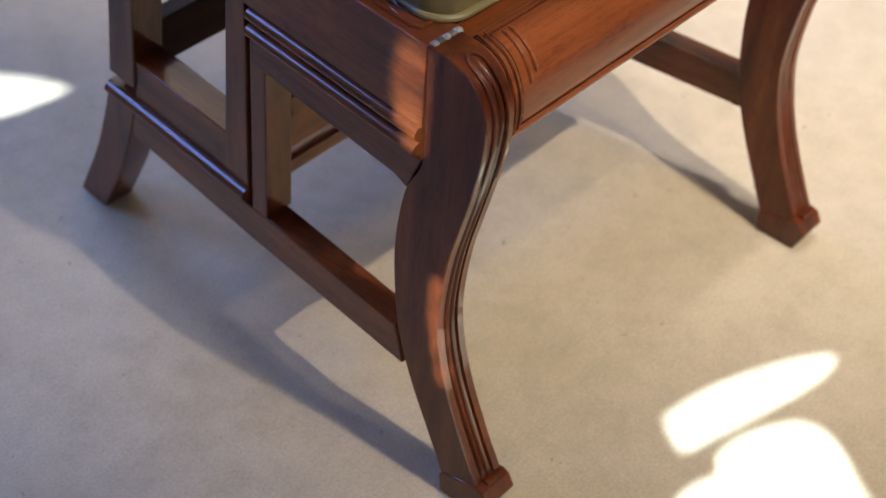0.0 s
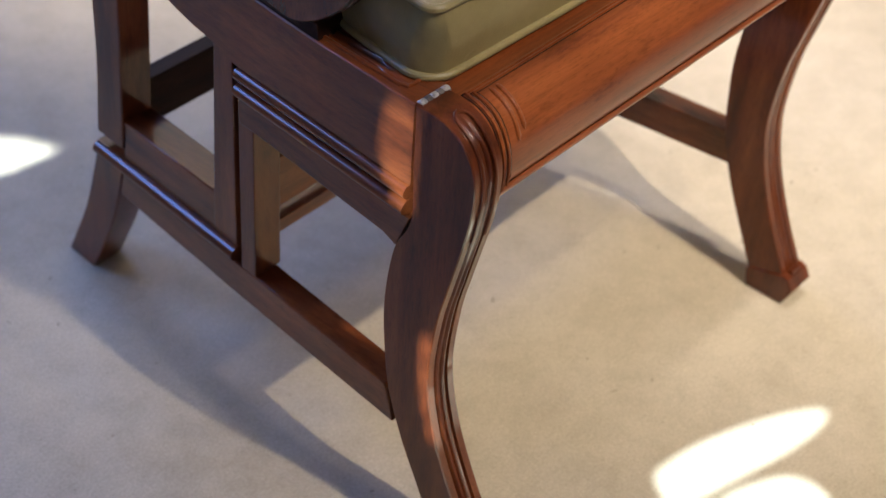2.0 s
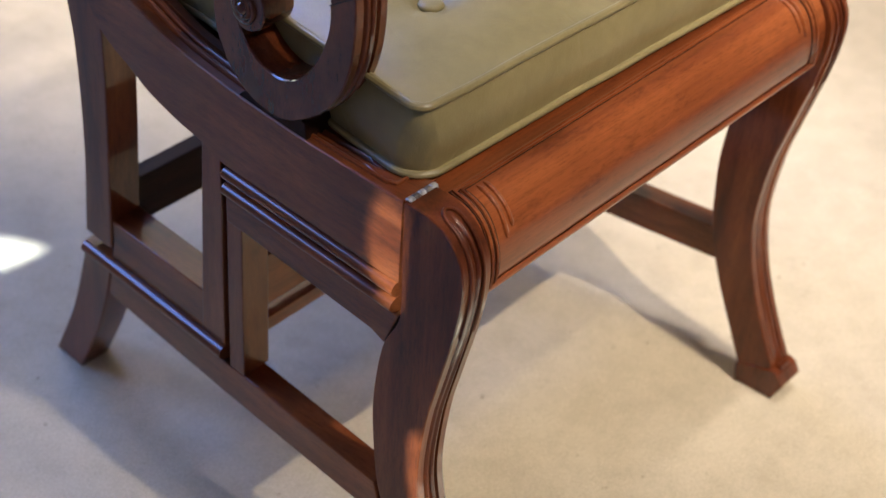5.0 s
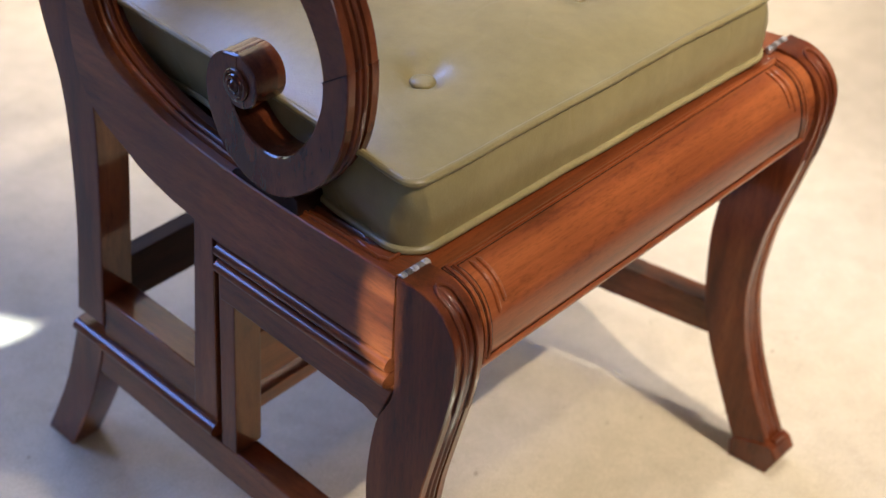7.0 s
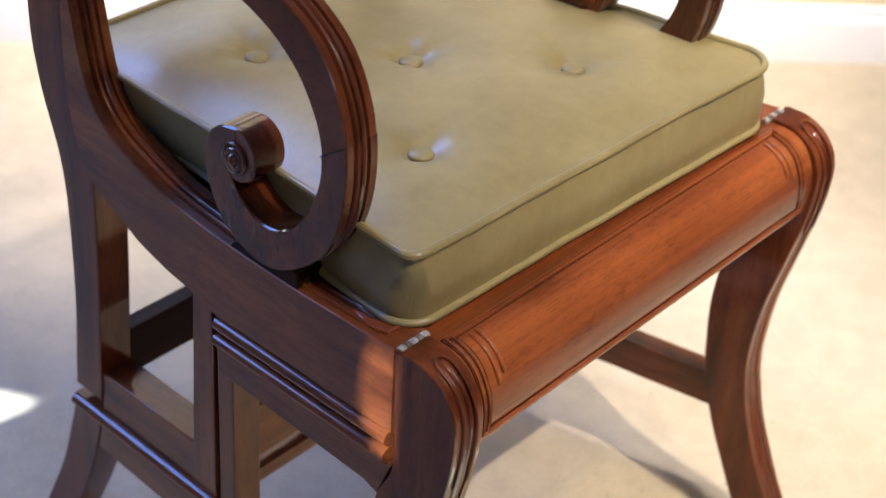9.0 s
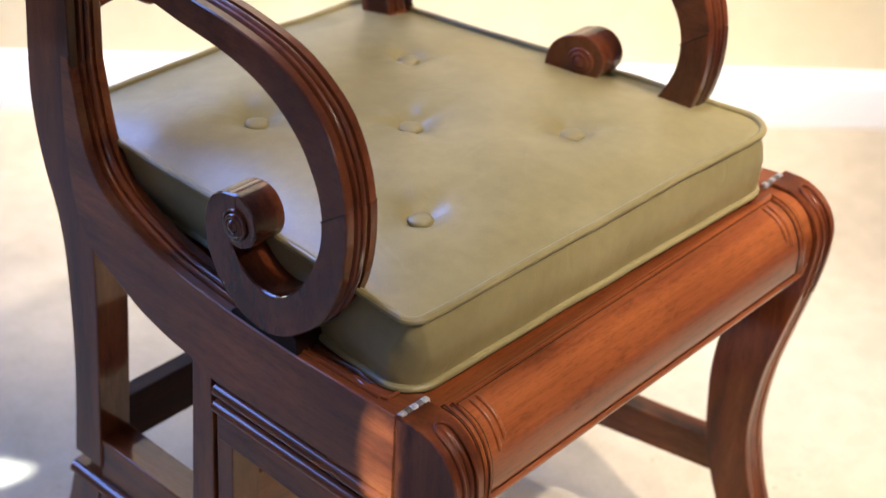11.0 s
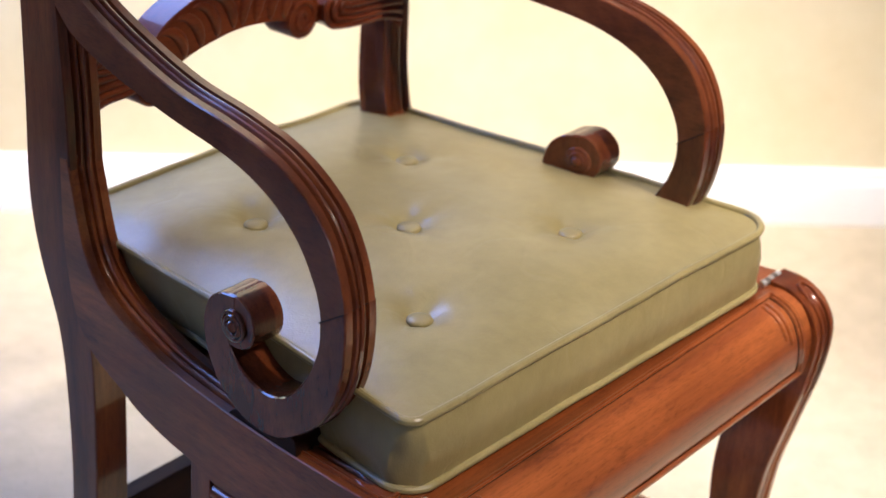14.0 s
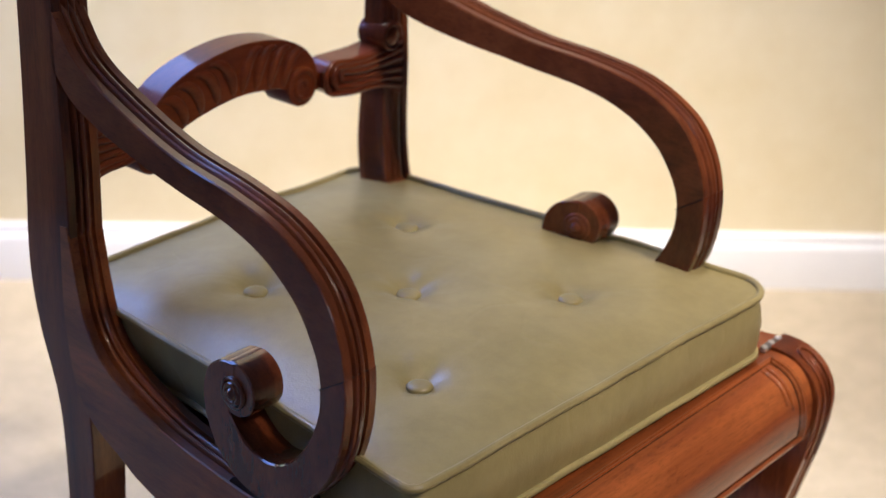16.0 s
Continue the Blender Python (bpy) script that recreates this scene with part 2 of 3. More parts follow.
def loft(outer, inner, xa, xb, n, reeds=PLAIN, fade=(), inner_reeds=PLAIN, per=0, cut=None):
    """A bent bar between two lines in y, z, from xa to xb, with reeds along its outer side."""
    if per:
        A, B = stations(outer, per), stations(inner, per)
        n = len(A)
    else:
        A, B = smooth_line(outer, n), smooth_line(inner, n)
    bm = bmesh.new()
    rings = []
    for i, (a, b) in enumerate(zip(A, B)):
        if cut and not cut[0] <= i <= cut[1]:
            continue
        way = b - a
        long = max(np.linalg.norm(way), 1e-6)
        way = way / long
        f = i / (n - 1)
        k = 1.0
        if fade:
            k = min(1.0, max(0.0, (f - fade[0]) / max(fade[1], 1e-6)), max(0.0, (1 - fade[2] - f) / max(fade[3], 1e-6)))
        ring = []
        for u, d in reeds:
            d = d if d > 0 and u in (0, 1) else d * k
            q = a + way * min(d, long * 0.4)
            ring.append(bm.verts.new((xa + (xb - xa) * u, q[0], q[1])))
        for u, d in reversed(inner_reeds):
            q = b - way * min(d, long * 0.4)
            ring.append(bm.verts.new((xa + (xb - xa) * u, q[0], q[1])))
        rings.append(ring)
    m = len(rings[0])
    for r, s in zip(rings, rings[1:]):
        for j in range(m):
            bm.faces.new((r[j], r[(j + 1) % m], s[(j + 1) % m], s[j]))
    for ring in (rings[0], rings[-1]):
        bm.faces.new(ring)
    return bm


def prism(profile, xa, xb, step=1):
    """A profile in y, z drawn out from xa to xb."""
    bm = bmesh.new()
    xs = np.linspace(xa, xb, step + 1)
    rings = [[bm.verts.new((x, y, z)) for y, z in profile] for x in xs]
    m = len(profile)
    for r, s in zip(rings, rings[1:]):
        for j in range(m):
            bm.faces.new((r[j], r[(j + 1) % m], s[(j + 1) % m], s[j]))
    bm.faces.new(rings[0])
    bm.faces.new(rings[-1])
    return bm


def tube(pts, radius, sides=8, closed=False, ends=True):
    """A round bead along 3D points; radius may be one number or one for each point."""
    P = [Vector(p) for p in pts]
    n = len(P)
    R = radius if hasattr(radius, "__len__") else [radius] * n
    bm = bmesh.new()
    rings = []
    normal = None
    for i, p in enumerate(P):
        a = P[(i - 1) % n] if closed or i else p
        b = P[(i + 1) % n] if closed or i < n - 1 else p
        t = (b - a).normalized()
        if normal is None:
            normal = t.orthogonal().normalized()
        normal = (normal - t * normal.dot(t)).normalized()
        other = t.cross(normal)
        rings.append([bm.verts.new(p + (normal * math.cos(2 * math.pi * k / sides) + other * math.sin(2 * math.pi * k / sides)) * R[i]) for k in range(sides)])
    if closed:
        best = min(range(sides), key=lambda k: (rings[-1][k].co - rings[0][0].co).length)
        for k in range(sides):
            bm.faces.new((rings[-1][(k + best) % sides], rings[-1][(k + 1 + best) % sides], rings[0][(k + 1) % sides], rings[0][k]))
    for r, s in zip(rings, rings[1:]):
        for k in range(sides):
            bm.faces.new((r[k], r[(k + 1) % sides], s[(k + 1) % sides], s[k]))
    if not closed and ends:
        bm.faces.new(rings[0])
        bm.faces.new(list(reversed(rings[-1])))
    return bm


def turned(profile, centre, axis, sides=32):
    """A turned piece: profile of (along, radius) about an axis."""
    bm = bmesh.new()
    axis = Vector(axis).normalized()
    u = axis.orthogonal().normalized()
    w = axis.cross(u)
    rings = []
    for along, r in profile:
        rings.append([bm.verts.new(Vector(centre) + axis * along + (u * math.cos(2 * math.pi * k / sides) + w * math.sin(2 * math.pi * k / sides)) * max(r, 1e-4)) for k in range(sides)])
    for r, s in zip(rings, rings[1:]):
        for k in range(sides):
            bm.faces.new((r[k], r[(k + 1) % sides], s[(k + 1) % sides], s[k]))
    bm.faces.new(rings[0])
    bm.faces.new(rings[-1])
    return bm


def box(lo, hi):
    bm = bmesh.new()
    bmesh.ops.create_cube(bm, size=1)
    for v in bm.verts:
        v.co = Vector([lo[i] if v.co[i] < 0 else hi[i] for i in range(3)])
    return bm


def join(*bms):
    out = bmesh.new()
    for b in bms:
        me = bpy.data.meshes.new("join")
        b.to_mesh(me)
        b.free()
        out.from_mesh(me)
        bpy.data.meshes.remove(me)
    return out


def room_box(a0, a1, o0, o1, z0, z1):
    bm = bmesh.new()
    bmesh.ops.create_cube(bm, size=1)
    for v in bm.verts:
        v.co = room(a1 if v.co.x > 0 else a0, o1 if v.co.y > 0 else o0, z1 if v.co.z > 0 else z0)
    return bm


# ---- the room ----
A0, A1, DEEP, HIGH = -3.2, 2.0, -3.4, 3.6


def structure(name, bm, material, label):
    return tagged(part(name, bm, material), label, name.split("_")[0], kind="structure")


structure("floor", room_box(A0 - 0.2, A1 + 0.2, DEEP - 0.2, 0.2, -0.12, 0.0), CARPET, "plain beige wool carpet over the whole floor")


def wall_with_opening(a0, a1, o0, o1, w0, w1, z0, z1):
    """A wall along the room with one window opening."""
    return join(room_box(a0, w0, o0, o1, 0, HIGH), room_box(w1, a1, o0, o1, 0, HIGH), room_box(w0, w1, o0, o1, 0, z0), room_box(w0, w1, o0, o1, z1, HIGH))


structure("wall_far", wall_with_opening(A0 - 0.2, A1 + 0.2, 0.0, 0.2, 0.66, 1.62, 1.36, 2.5), WALL, "cream yellow papered wall behind the chair")
north_window = tagged(new("window_3"), "white framed window in the cream wall", "window", kind="structure")
part("window_frame", join(room_box(0.66, 0.71, 0.1, 0.15, 1.36, 2.5), room_box(1.57, 1.62, 0.1, 0.15, 1.36, 2.5), room_box(0.71, 1.57, 0.1, 0.15, 1.36, 1.41), room_box(0.71, 1.57, 0.1, 0.15, 2.45, 2.5)), WHITE, north_window)
structure("ceiling", room_box(A0 - 0.2, A1 + 0.2, DEEP - 0.2, 0.2, HIGH, HIGH + 0.15), PLASTER, "plain white plaster ceiling")
skirt = [(0.0, 0.0), (-0.018, 0.0), (-0.018, 0.070), (-0.015, 0.076), (-0.010, 0.080), (-0.009, 0.090), (-0.004, 0.096), (0.0, 0.096)]
bm = bmesh.new()
ra = [bm.verts.new(room(A0, o - 0.0005, z)) for o, z in skirt]
rb = [bm.verts.new(room(A1, o - 0.0005, z)) for o, z in skirt]
for j in range(len(skirt)):
    bm.faces.new((ra[j], ra[(j + 1) % len(skirt)], rb[(j + 1) % len(skirt)], rb[j]))
bm.faces.new(ra)
bm.faces.new(rb)
structure("baseboard", bm, WHITE, "white gloss painted baseboard along the cream wall")

# unseen mask added in the back wall; its holes are traced from the sun patches
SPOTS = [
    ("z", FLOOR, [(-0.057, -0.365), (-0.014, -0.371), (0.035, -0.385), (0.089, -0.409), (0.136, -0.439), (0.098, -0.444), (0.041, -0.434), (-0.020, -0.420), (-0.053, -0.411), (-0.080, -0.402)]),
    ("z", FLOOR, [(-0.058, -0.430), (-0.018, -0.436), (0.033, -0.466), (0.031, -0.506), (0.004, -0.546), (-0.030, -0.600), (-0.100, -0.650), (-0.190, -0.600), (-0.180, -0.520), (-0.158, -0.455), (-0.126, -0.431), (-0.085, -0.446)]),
    # two openings added outside the view, to bounce sun onto the near flank
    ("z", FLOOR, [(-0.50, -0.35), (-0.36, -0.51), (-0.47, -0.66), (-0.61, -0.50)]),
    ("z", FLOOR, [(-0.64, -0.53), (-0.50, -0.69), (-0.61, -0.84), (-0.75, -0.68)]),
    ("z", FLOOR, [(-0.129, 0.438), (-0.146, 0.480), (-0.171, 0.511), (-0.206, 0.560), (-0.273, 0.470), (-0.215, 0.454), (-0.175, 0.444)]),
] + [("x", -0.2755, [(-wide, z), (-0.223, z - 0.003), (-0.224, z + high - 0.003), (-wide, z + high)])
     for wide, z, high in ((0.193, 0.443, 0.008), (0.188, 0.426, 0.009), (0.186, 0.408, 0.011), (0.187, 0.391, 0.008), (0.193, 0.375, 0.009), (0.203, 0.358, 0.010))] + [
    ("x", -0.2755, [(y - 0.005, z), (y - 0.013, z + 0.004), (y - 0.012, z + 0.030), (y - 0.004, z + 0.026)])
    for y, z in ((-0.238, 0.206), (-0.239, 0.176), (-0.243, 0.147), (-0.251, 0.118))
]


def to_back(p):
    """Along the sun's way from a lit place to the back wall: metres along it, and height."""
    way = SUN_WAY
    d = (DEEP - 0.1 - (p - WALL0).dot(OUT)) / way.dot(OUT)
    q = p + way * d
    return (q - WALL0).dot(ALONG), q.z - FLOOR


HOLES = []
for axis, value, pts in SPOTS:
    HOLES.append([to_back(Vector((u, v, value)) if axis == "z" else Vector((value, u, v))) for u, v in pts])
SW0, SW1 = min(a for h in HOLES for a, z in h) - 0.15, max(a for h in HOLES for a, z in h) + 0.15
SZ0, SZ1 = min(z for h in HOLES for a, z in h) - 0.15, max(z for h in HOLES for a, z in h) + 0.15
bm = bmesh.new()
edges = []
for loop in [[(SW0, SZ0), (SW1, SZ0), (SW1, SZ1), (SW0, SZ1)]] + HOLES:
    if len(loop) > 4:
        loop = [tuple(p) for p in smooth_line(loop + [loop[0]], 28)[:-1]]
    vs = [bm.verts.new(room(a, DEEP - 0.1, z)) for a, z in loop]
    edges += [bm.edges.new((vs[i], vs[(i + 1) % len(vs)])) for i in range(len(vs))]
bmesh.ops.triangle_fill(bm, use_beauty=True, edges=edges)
structure("window_2", bm, WHITE, "unseen mask in the back wall, cut to shape the sun patches")
LO0, LO1, LZ0, LZ1 = -1.30, -0.20, 1.0, 2.3
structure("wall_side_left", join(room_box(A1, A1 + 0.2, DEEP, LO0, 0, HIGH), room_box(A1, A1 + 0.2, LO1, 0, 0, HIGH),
                                 room_box(A1, A1 + 0.2, LO0, LO1, 0, LZ0), room_box(A1, A1 + 0.2, LO0, LO1, LZ1, HIGH)), SIDES, "unseen side wall with a window opening, toned down to cut bounce")
pane = tagged(new("window_1"), "white framed sash window in the side wall", "window", kind="structure")
part("window_frame", join(room_box(A1 + 0.1, A1 + 0.15, LO0, LO0 + 0.05, LZ0, LZ1), room_box(A1 + 0.1, A1 + 0.15, LO1 - 0.05, LO1, LZ0, LZ1),
                          room_box(A1 + 0.1, A1 + 0.15, LO0 + 0.05, LO1 - 0.05, LZ0, LZ0 + 0.05), room_box(A1 + 0.1, A1 + 0.15, LO0 + 0.05, LO1 - 0.05, LZ1 - 0.05, LZ1)), WHITE, pane)
part("glazing_bar", room_box(A1 + 0.11, A1 + 0.14, LO0 + 0.05, LO1 - 0.05, 1.64, 1.665), WHITE, pane)
structure("wall_side_right", room_box(A0 - 0.2, A0, DEEP, 0.0, 0.0, HIGH), SIDES, "unseen side wall, toned down to cut bounce")
structure("wall_back", wall_with_opening(A0 - 0.2, A1 + 0.2, DEEP - 0.2, DEEP, SW0, SW1, SZ0, SZ1), SIDES, "unseen back wall, toned down to cut bounce")

# ---- the chair ----
chair = new("library_chair")
tagged(chair, "polished mahogany metamorphic library armchair with folded steps and scrolled arms", "chair")
NEAR_X, FAR_X, TH = 0.2755, 0.2960, 0.038

LEG_FRONT = [(-0.222, 0.458), (-0.248, 0.456), (-0.270, 0.443), (-0.282, 0.422), (-0.284, 0.395), (-0.279, 0.358), (-0.265, 0.296),
             (-0.256, 0.253), (-0.251, 0.198), (-0.255, 0.158), (-0.268, 0.112), (-0.290, 0.062), (-0.312, 0.020)]
LEG_BACK = [(-0.2215, 0.452), (-0.2215, 0.400), (-0.222, 0.345), (-0.206, 0.308), (-0.198, 0.250), (-0.200, 0.200), (-0.207, 0.151),
            (-0.224, 0.102), (-0.246, 0.056), (-0.270, 0.008)]
RAIL_TOP = [(-0.2205, 0.458), (-0.158, 0.457), (-0.104, 0.456), (-0.048, 0.457), (0.003, 0.460), (0.056, 0.466), (0.095, 0.476), (0.134, 0.491), (0.157, 0.508), (0.170, 0.528), (0.1775, 0.552), (0.1838, 0.580), (0.1905, 0.612)]
RAIL_LOW = [(-0.2205, 0.3785), (-0.132, 0.3785), (-0.046, 0.3785), (0.000, 0.3785), (0.026, 0.386), (0.061, 0.391), (0.101, 0.401), (0.125, 0.412), (0.168, 0.432), (0.190, 0.462), (0.200, 0.505), (0.203, 0.550), (0.202, 0.610)]
STILE_BACK = [(0.249, 0.900), (0.249, 0.802), (0.249, 0.728), (0.251, 0.650), (0.254, 0.561), (0.243, 0.500), (0.221, 0.440), (0.213, 0.380), (0.212, 0.286), (0.220, 0.186)]
STILE_FRONT = [(0.198, 0.900), (0.196, 0.802), (0.194, 0.745), (0.189, 0.666), (0.1880, 0.588), (0.184, 0.545), (0.177, 0.500), (0.169, 0.424), (0.170, 0.338), (0.178, 0.186)]
ARM_TOP = [(0.2, 0.806), (0.168, 0.768), (0.115, 0.744), (0.043, 0.723), (-0.027, 0.714), (-0.079, 0.703), (-0.117, 0.684), (-0.142, 0.660), (-0.159, 0.622),
           (-0.163, 0.580), (-0.156, 0.537), (-0.138, 0.503), (-0.110, 0.477), (-0.080, 0.462), (-0.046, 0.463), (-0.018, 0.478), (0.000, 0.504), (0.0055, 0.530), (0.0005, 0.552), (-0.014, 0.566), (-0.034, 0.5705)]
ARM_LOW = [(0.2, 0.752), (0.172, 0.728), (0.118, 0.710), (0.044, 0.696), (-0.026, 0.686), (-0.072, 0.671), (-0.105, 0.648), (-0.124, 0.622), (-0.133, 0.598),
           (-0.134, 0.572), (-0.126, 0.546), (-0.113, 0.524), (-0.096, 0.507), (-0.076, 0.499), (-0.056, 0.501), (-0.041, 0.509), (-0.030, 0.520), (-0.026, 0.533), (-0.027, 0.541), (-0.030, 0.546), (-0.034, 0.5480)]


def far_lean(z):
    """The far front leg leans inward toward its foot."""
    return 0.10 * min(0.15, max(0.0, z - 0.27)) - 0.006 - 0.045 * max(0.0, 0.27 - z)


for side in (-1, 1):
    XS = NEAR_X if side < 0 else FAR_X
    xo, xi = side * XS, side * (XS - TH)
    near = lambda d: side * (XS - d)
    bm = loft(LEG_FRONT, LEG_BACK, xo, side * (XS - 0.034), 60, REEDS, (0.06, 0.10, 0.0, 0.02))
    if side > 0:
        for v in bm.verts:
            v.co.x += far_lean(v.co.z)
    leg = part("front_leg", bm, WOOD_Z, chair, "carved sabre leg with reeded front")
    foot = [(-0.270, FLOOR), (-0.267, 0.008), (-0.271, 0.0135), (-0.312, 0.025), (-0.319, 0.022), (-0.326, 0.010), (-0.316, FLOOR)]
    XL = XS + (far_lean(0.01) if side > 0 else 0)
    part("toe", prism(foot, side * (XL + 0.002), side * (XL - 0.036)), WOOD_Z, leg, "squared block toe", bevel=0.0015)
    part("toe_bead", tube([(side * (XL - 0.008), -0.3135, 0.0245), (side * (XL - 0.026), -0.3135, 0.0245)], 0.004, 10), WOOD_Z, leg)
    swept = lambda line: [(y + (0.026 * min(1.0, max(0.0, (z - 0.47) / 0.06)) if side > 0 else 0), z) for y, z in line]
    part("side_rail", loft(swept(RAIL_TOP), swept(RAIL_LOW), side * (XS + 0.0006), xi, 60, REEDS, (0.08, 0.03, 0, 0.001)), WOOD_Y, chair, "swept seat side rail with reeded top", taper=True)
    part("back_stile", loft([(y + (0.015 if side > 0 else 0), z) for y, z in STILE_FRONT], [(y - (0.018 if side > 0 else 0), z) for y, z in STILE_BACK], xo, xi, 60, REEDS, (0, 0.001, 0.42, 0.04)), WOOD_Z, chair, "curved back stile with reeded front", taper=True)
    rear_back = [(0.222, 0.172), (0.233, 0.132), (0.256, 0.066), (0.294, FLOOR)]
    rear_front = [(0.180, 0.172), (0.188, 0.132), (0.211, 0.066), (0.250, FLOOR)]
    part("rear_leg", loft(rear_back, rear_front, xo, xi, 14), WOOD_Z, chair, "outswept rear leg", taper=True)
    xo = side * (XS - (0.029 if side > 0 else 0))
    XA = abs(xo)
    arm = part("arm", loft(ARM_TOP, ARM_LOW, xo, side * (XA - 0.034), 0, REEDS, (0, 0.001, 0.12, 0.05), per=8, cut=(0, 67)), WOOD_ARM, chair, "swept arm with reeded top", taper=True)
    part("arm_scroll", loft(ARM_TOP, ARM_LOW, side * (XA + 0.0008), side * (XA - 0.0348), 0, REEDS, (0, 0.001, 0.12, 0.05), per=8, cut=(67, 200)), WOOD_SCROLL, arm, "darker jointed scroll of the arm", taper=True)
    # open glue line where the scroll joins the arm
    ja, jb = stations(ARM_TOP, 8)[67], stations(ARM_LOW, 8)[67]
    ja, jb, xin = ja + (jb - ja) * 0.05, jb - (jb - ja) * 0.01, side * (XA - 0.0350)
    part("joint_line", tube([(side * (XA + 0.0007), ja[0], ja[1]), (xin, ja[0], ja[1]), (xin, jb[0], jb[1]), (side * (XA + 0.0007), jb[0], jb[1])], 0.0006, 6, closed=True), WOOD_DARK, arm, taper=True)
    # turned boss on each face of the scroll
    disc = [(0, 0.0145), (0.0015, 0.0145), (0.003, 0.0135), (0.0032, 0.0115), (0.0022, 0.0108), (0.0038, 0.0098), (0.0046, 0.0085), (0.0044, 0.0066), (0.0032, 0.0060), (0.0052, 0.0048), (0.0068, 0.0026), (0.0072, 0)]
    roll = turned([(0.0, 0.0228), (0.0012, 0.0240), (0.0330, 0.0240), (0.0342, 0.0228)], (side * (XA + 0.0003), -0.0340, 0.5470), (-side, 0, 0), 32)
    part("scroll_roll", roll, WOOD_SCROLL, arm, taper=True)
    part("scroll_boss", turned(disc, (side * (XA + 0.0003), -0.0335, 0.5440), (side, 0, 0)), WOOD_SCROLL, arm, "turned concentric boss", taper=True, sharp=60)
    part("scroll_boss", turned(disc, (side * (XA - 0.0338), -0.0335, 0.5440), (-side, 0, 0)), WOOD_SCROLL, arm, "turned concentric boss", taper=True, sharp=60)
    block = [(-0.108, 0.4545), (-0.106, 0.470), (-0.092, 0.474), (-0.045, 0.472), (-0.028, 0.463), (-0.02, 0.4545)]
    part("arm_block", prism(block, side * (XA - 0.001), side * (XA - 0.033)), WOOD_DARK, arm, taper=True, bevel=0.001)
    # folded step: bead edge, apron, posts and stretchers in the flank
    apron = [(-0.2205, 0.346), (-0.0035, 0.346), (-0.0035, 0.319), (-0.025, 0.319), (-0.190, 0.314), (-0.2055, 0.309)]
    flank = part("step_side", prism(apron, near(0.001), near(0.028)), WOOD_Y, chair, "side frame of the folded library steps", taper=True, bevel=0.0012)

    def nosing(za, zb, proud):
        """Half-round edge in x, z: from height za to zb, standing proud of the flank."""
        h = (zb - za) / 2
        arc = [(XS - 0.006 + (proud + 0.006) * math.cos(a), za + h + h * math.sin(a)) for a in np.linspace(-math.pi / 2, math.pi / 2, 13)]
        return [(XS - 0.030, za)] + arc + [(XS - 0.030, zb)]

    def along(profile, y0, y1):
        bm = bmesh.new()
        r = [bm.verts.new((side * x, y0, z)) for x, z in profile]
        s = [bm.verts.new((side * x, y1, z)) for x, z in profile]
        for j in range(len(profile)):
            bm.faces.new((r[j], r[(j + 1) % len(profile)], s[(j + 1) % len(profile)], s[j]))
        bm.faces.new(r)
        bm.faces.new(s)
        return bm

    part("tread_edge", along(nosing(0.3630, 0.3780, 0.005), -0.2170, -0.0035), WOOD_Y, flank, "rounded tread edge", taper=True)
    part("tread_edge", along(nosing(0.3470, 0.3615, 0.006), -0.2165, -0.0035), WOOD_Y, flank, "rounded tread edge", taper=True)
    part("post", prism([(-0.0235, 0.152), (-0.0025, 0.152), (-0.0025, 0.3465), (-0.0235, 0.3465)], near(0.0015), near(0.034)), WOOD_Z, flank, taper=True, bevel=0.0012)
    part("stretcher", prism([(-0.212, 0.109), (-0.2, 0.1475), (-0.022, 0.1515), (0.004, 0.1515), (0.195, 0.1575), (0.19, 0.121), (0.004, 0.113)], near(0.002), near(0.030)), WOOD_Y, flank, "low side stretcher", taper=True, bevel=0.0012)
    part("tread_edge", along(nosing(0.1550, 0.1715, 0.006), 0.0045, 0.223), WOOD_Y, flank, "rounded tread edge", taper=True)
    part("post", prism([(0.0045, 0.1715), (0.038, 0.1715), (0.030, 0.393), (0.0045, 0.386)], near(0.002), near(0.040)), WOOD_Z, flank, taper=True, bevel=0.0012)
    part("foot_rail", prism([(0.030, 0.1715), (0.180, 0.1715), (0.180, 0.218), (0.030, 0.218)], near(0.0025), near(0.038)), WOOD_Y, flank, taper=True, bevel=0.0012)
    # carved loops that end the reeds at knee and rail
    knee = smooth_line(LEG_FRONT, 80)

    def on_knee(u, f, lift=0.0006):
        i = f * 79
        k = min(int(i), 78)
        p = knee[k] + (knee[k + 1] - knee[k]) * (i - k)
        t = knee[k + 1] - knee[k]
        t = t / np.linalg.norm(t)
        x = side * (XS - 0.034 * u)
        if side > 0:
            x += far_lean(p[1])
        return (x, p[0] + t[1] * lift, p[1] - t[0] * lift)

    loop = [on_knee(0.27, f) for f in np.linspace(0.30, 0.075, 16)]
    loop += [on_knee(0.50 - 0.23 * math.cos(a), 0.075 - 0.022 * math.sin(a)) for a in np.linspace(0.2, math.pi - 0.2, 9)]
    loop += [on_knee(0.73, f) for f in np.linspace(0.075, 0.30, 16)]
    part("knee_bead", tube(loop, 0.0019, 8), WOOD_Z, leg, "carved loop bead")
    top = smooth_line(RAIL_TOP, 80)

    def on_rail(u, f):
        p = top[int(f * 79)]
        return (side * (XS - TH * u), p[0], p[1] + 0.0003)

    loop = [on_rail(0.22, f) for f in np.linspace(0.24, 0.065, 10)] + [on_rail(0.50 - 0.28 * math.cos(a), 0.065 - 0.026 * math.sin(a)) for a in np.linspace(0.2, math.pi - 0.2, 9)] + [on_rail(0.78, f) for f in np.linspace(0.065, 0.24, 10)]
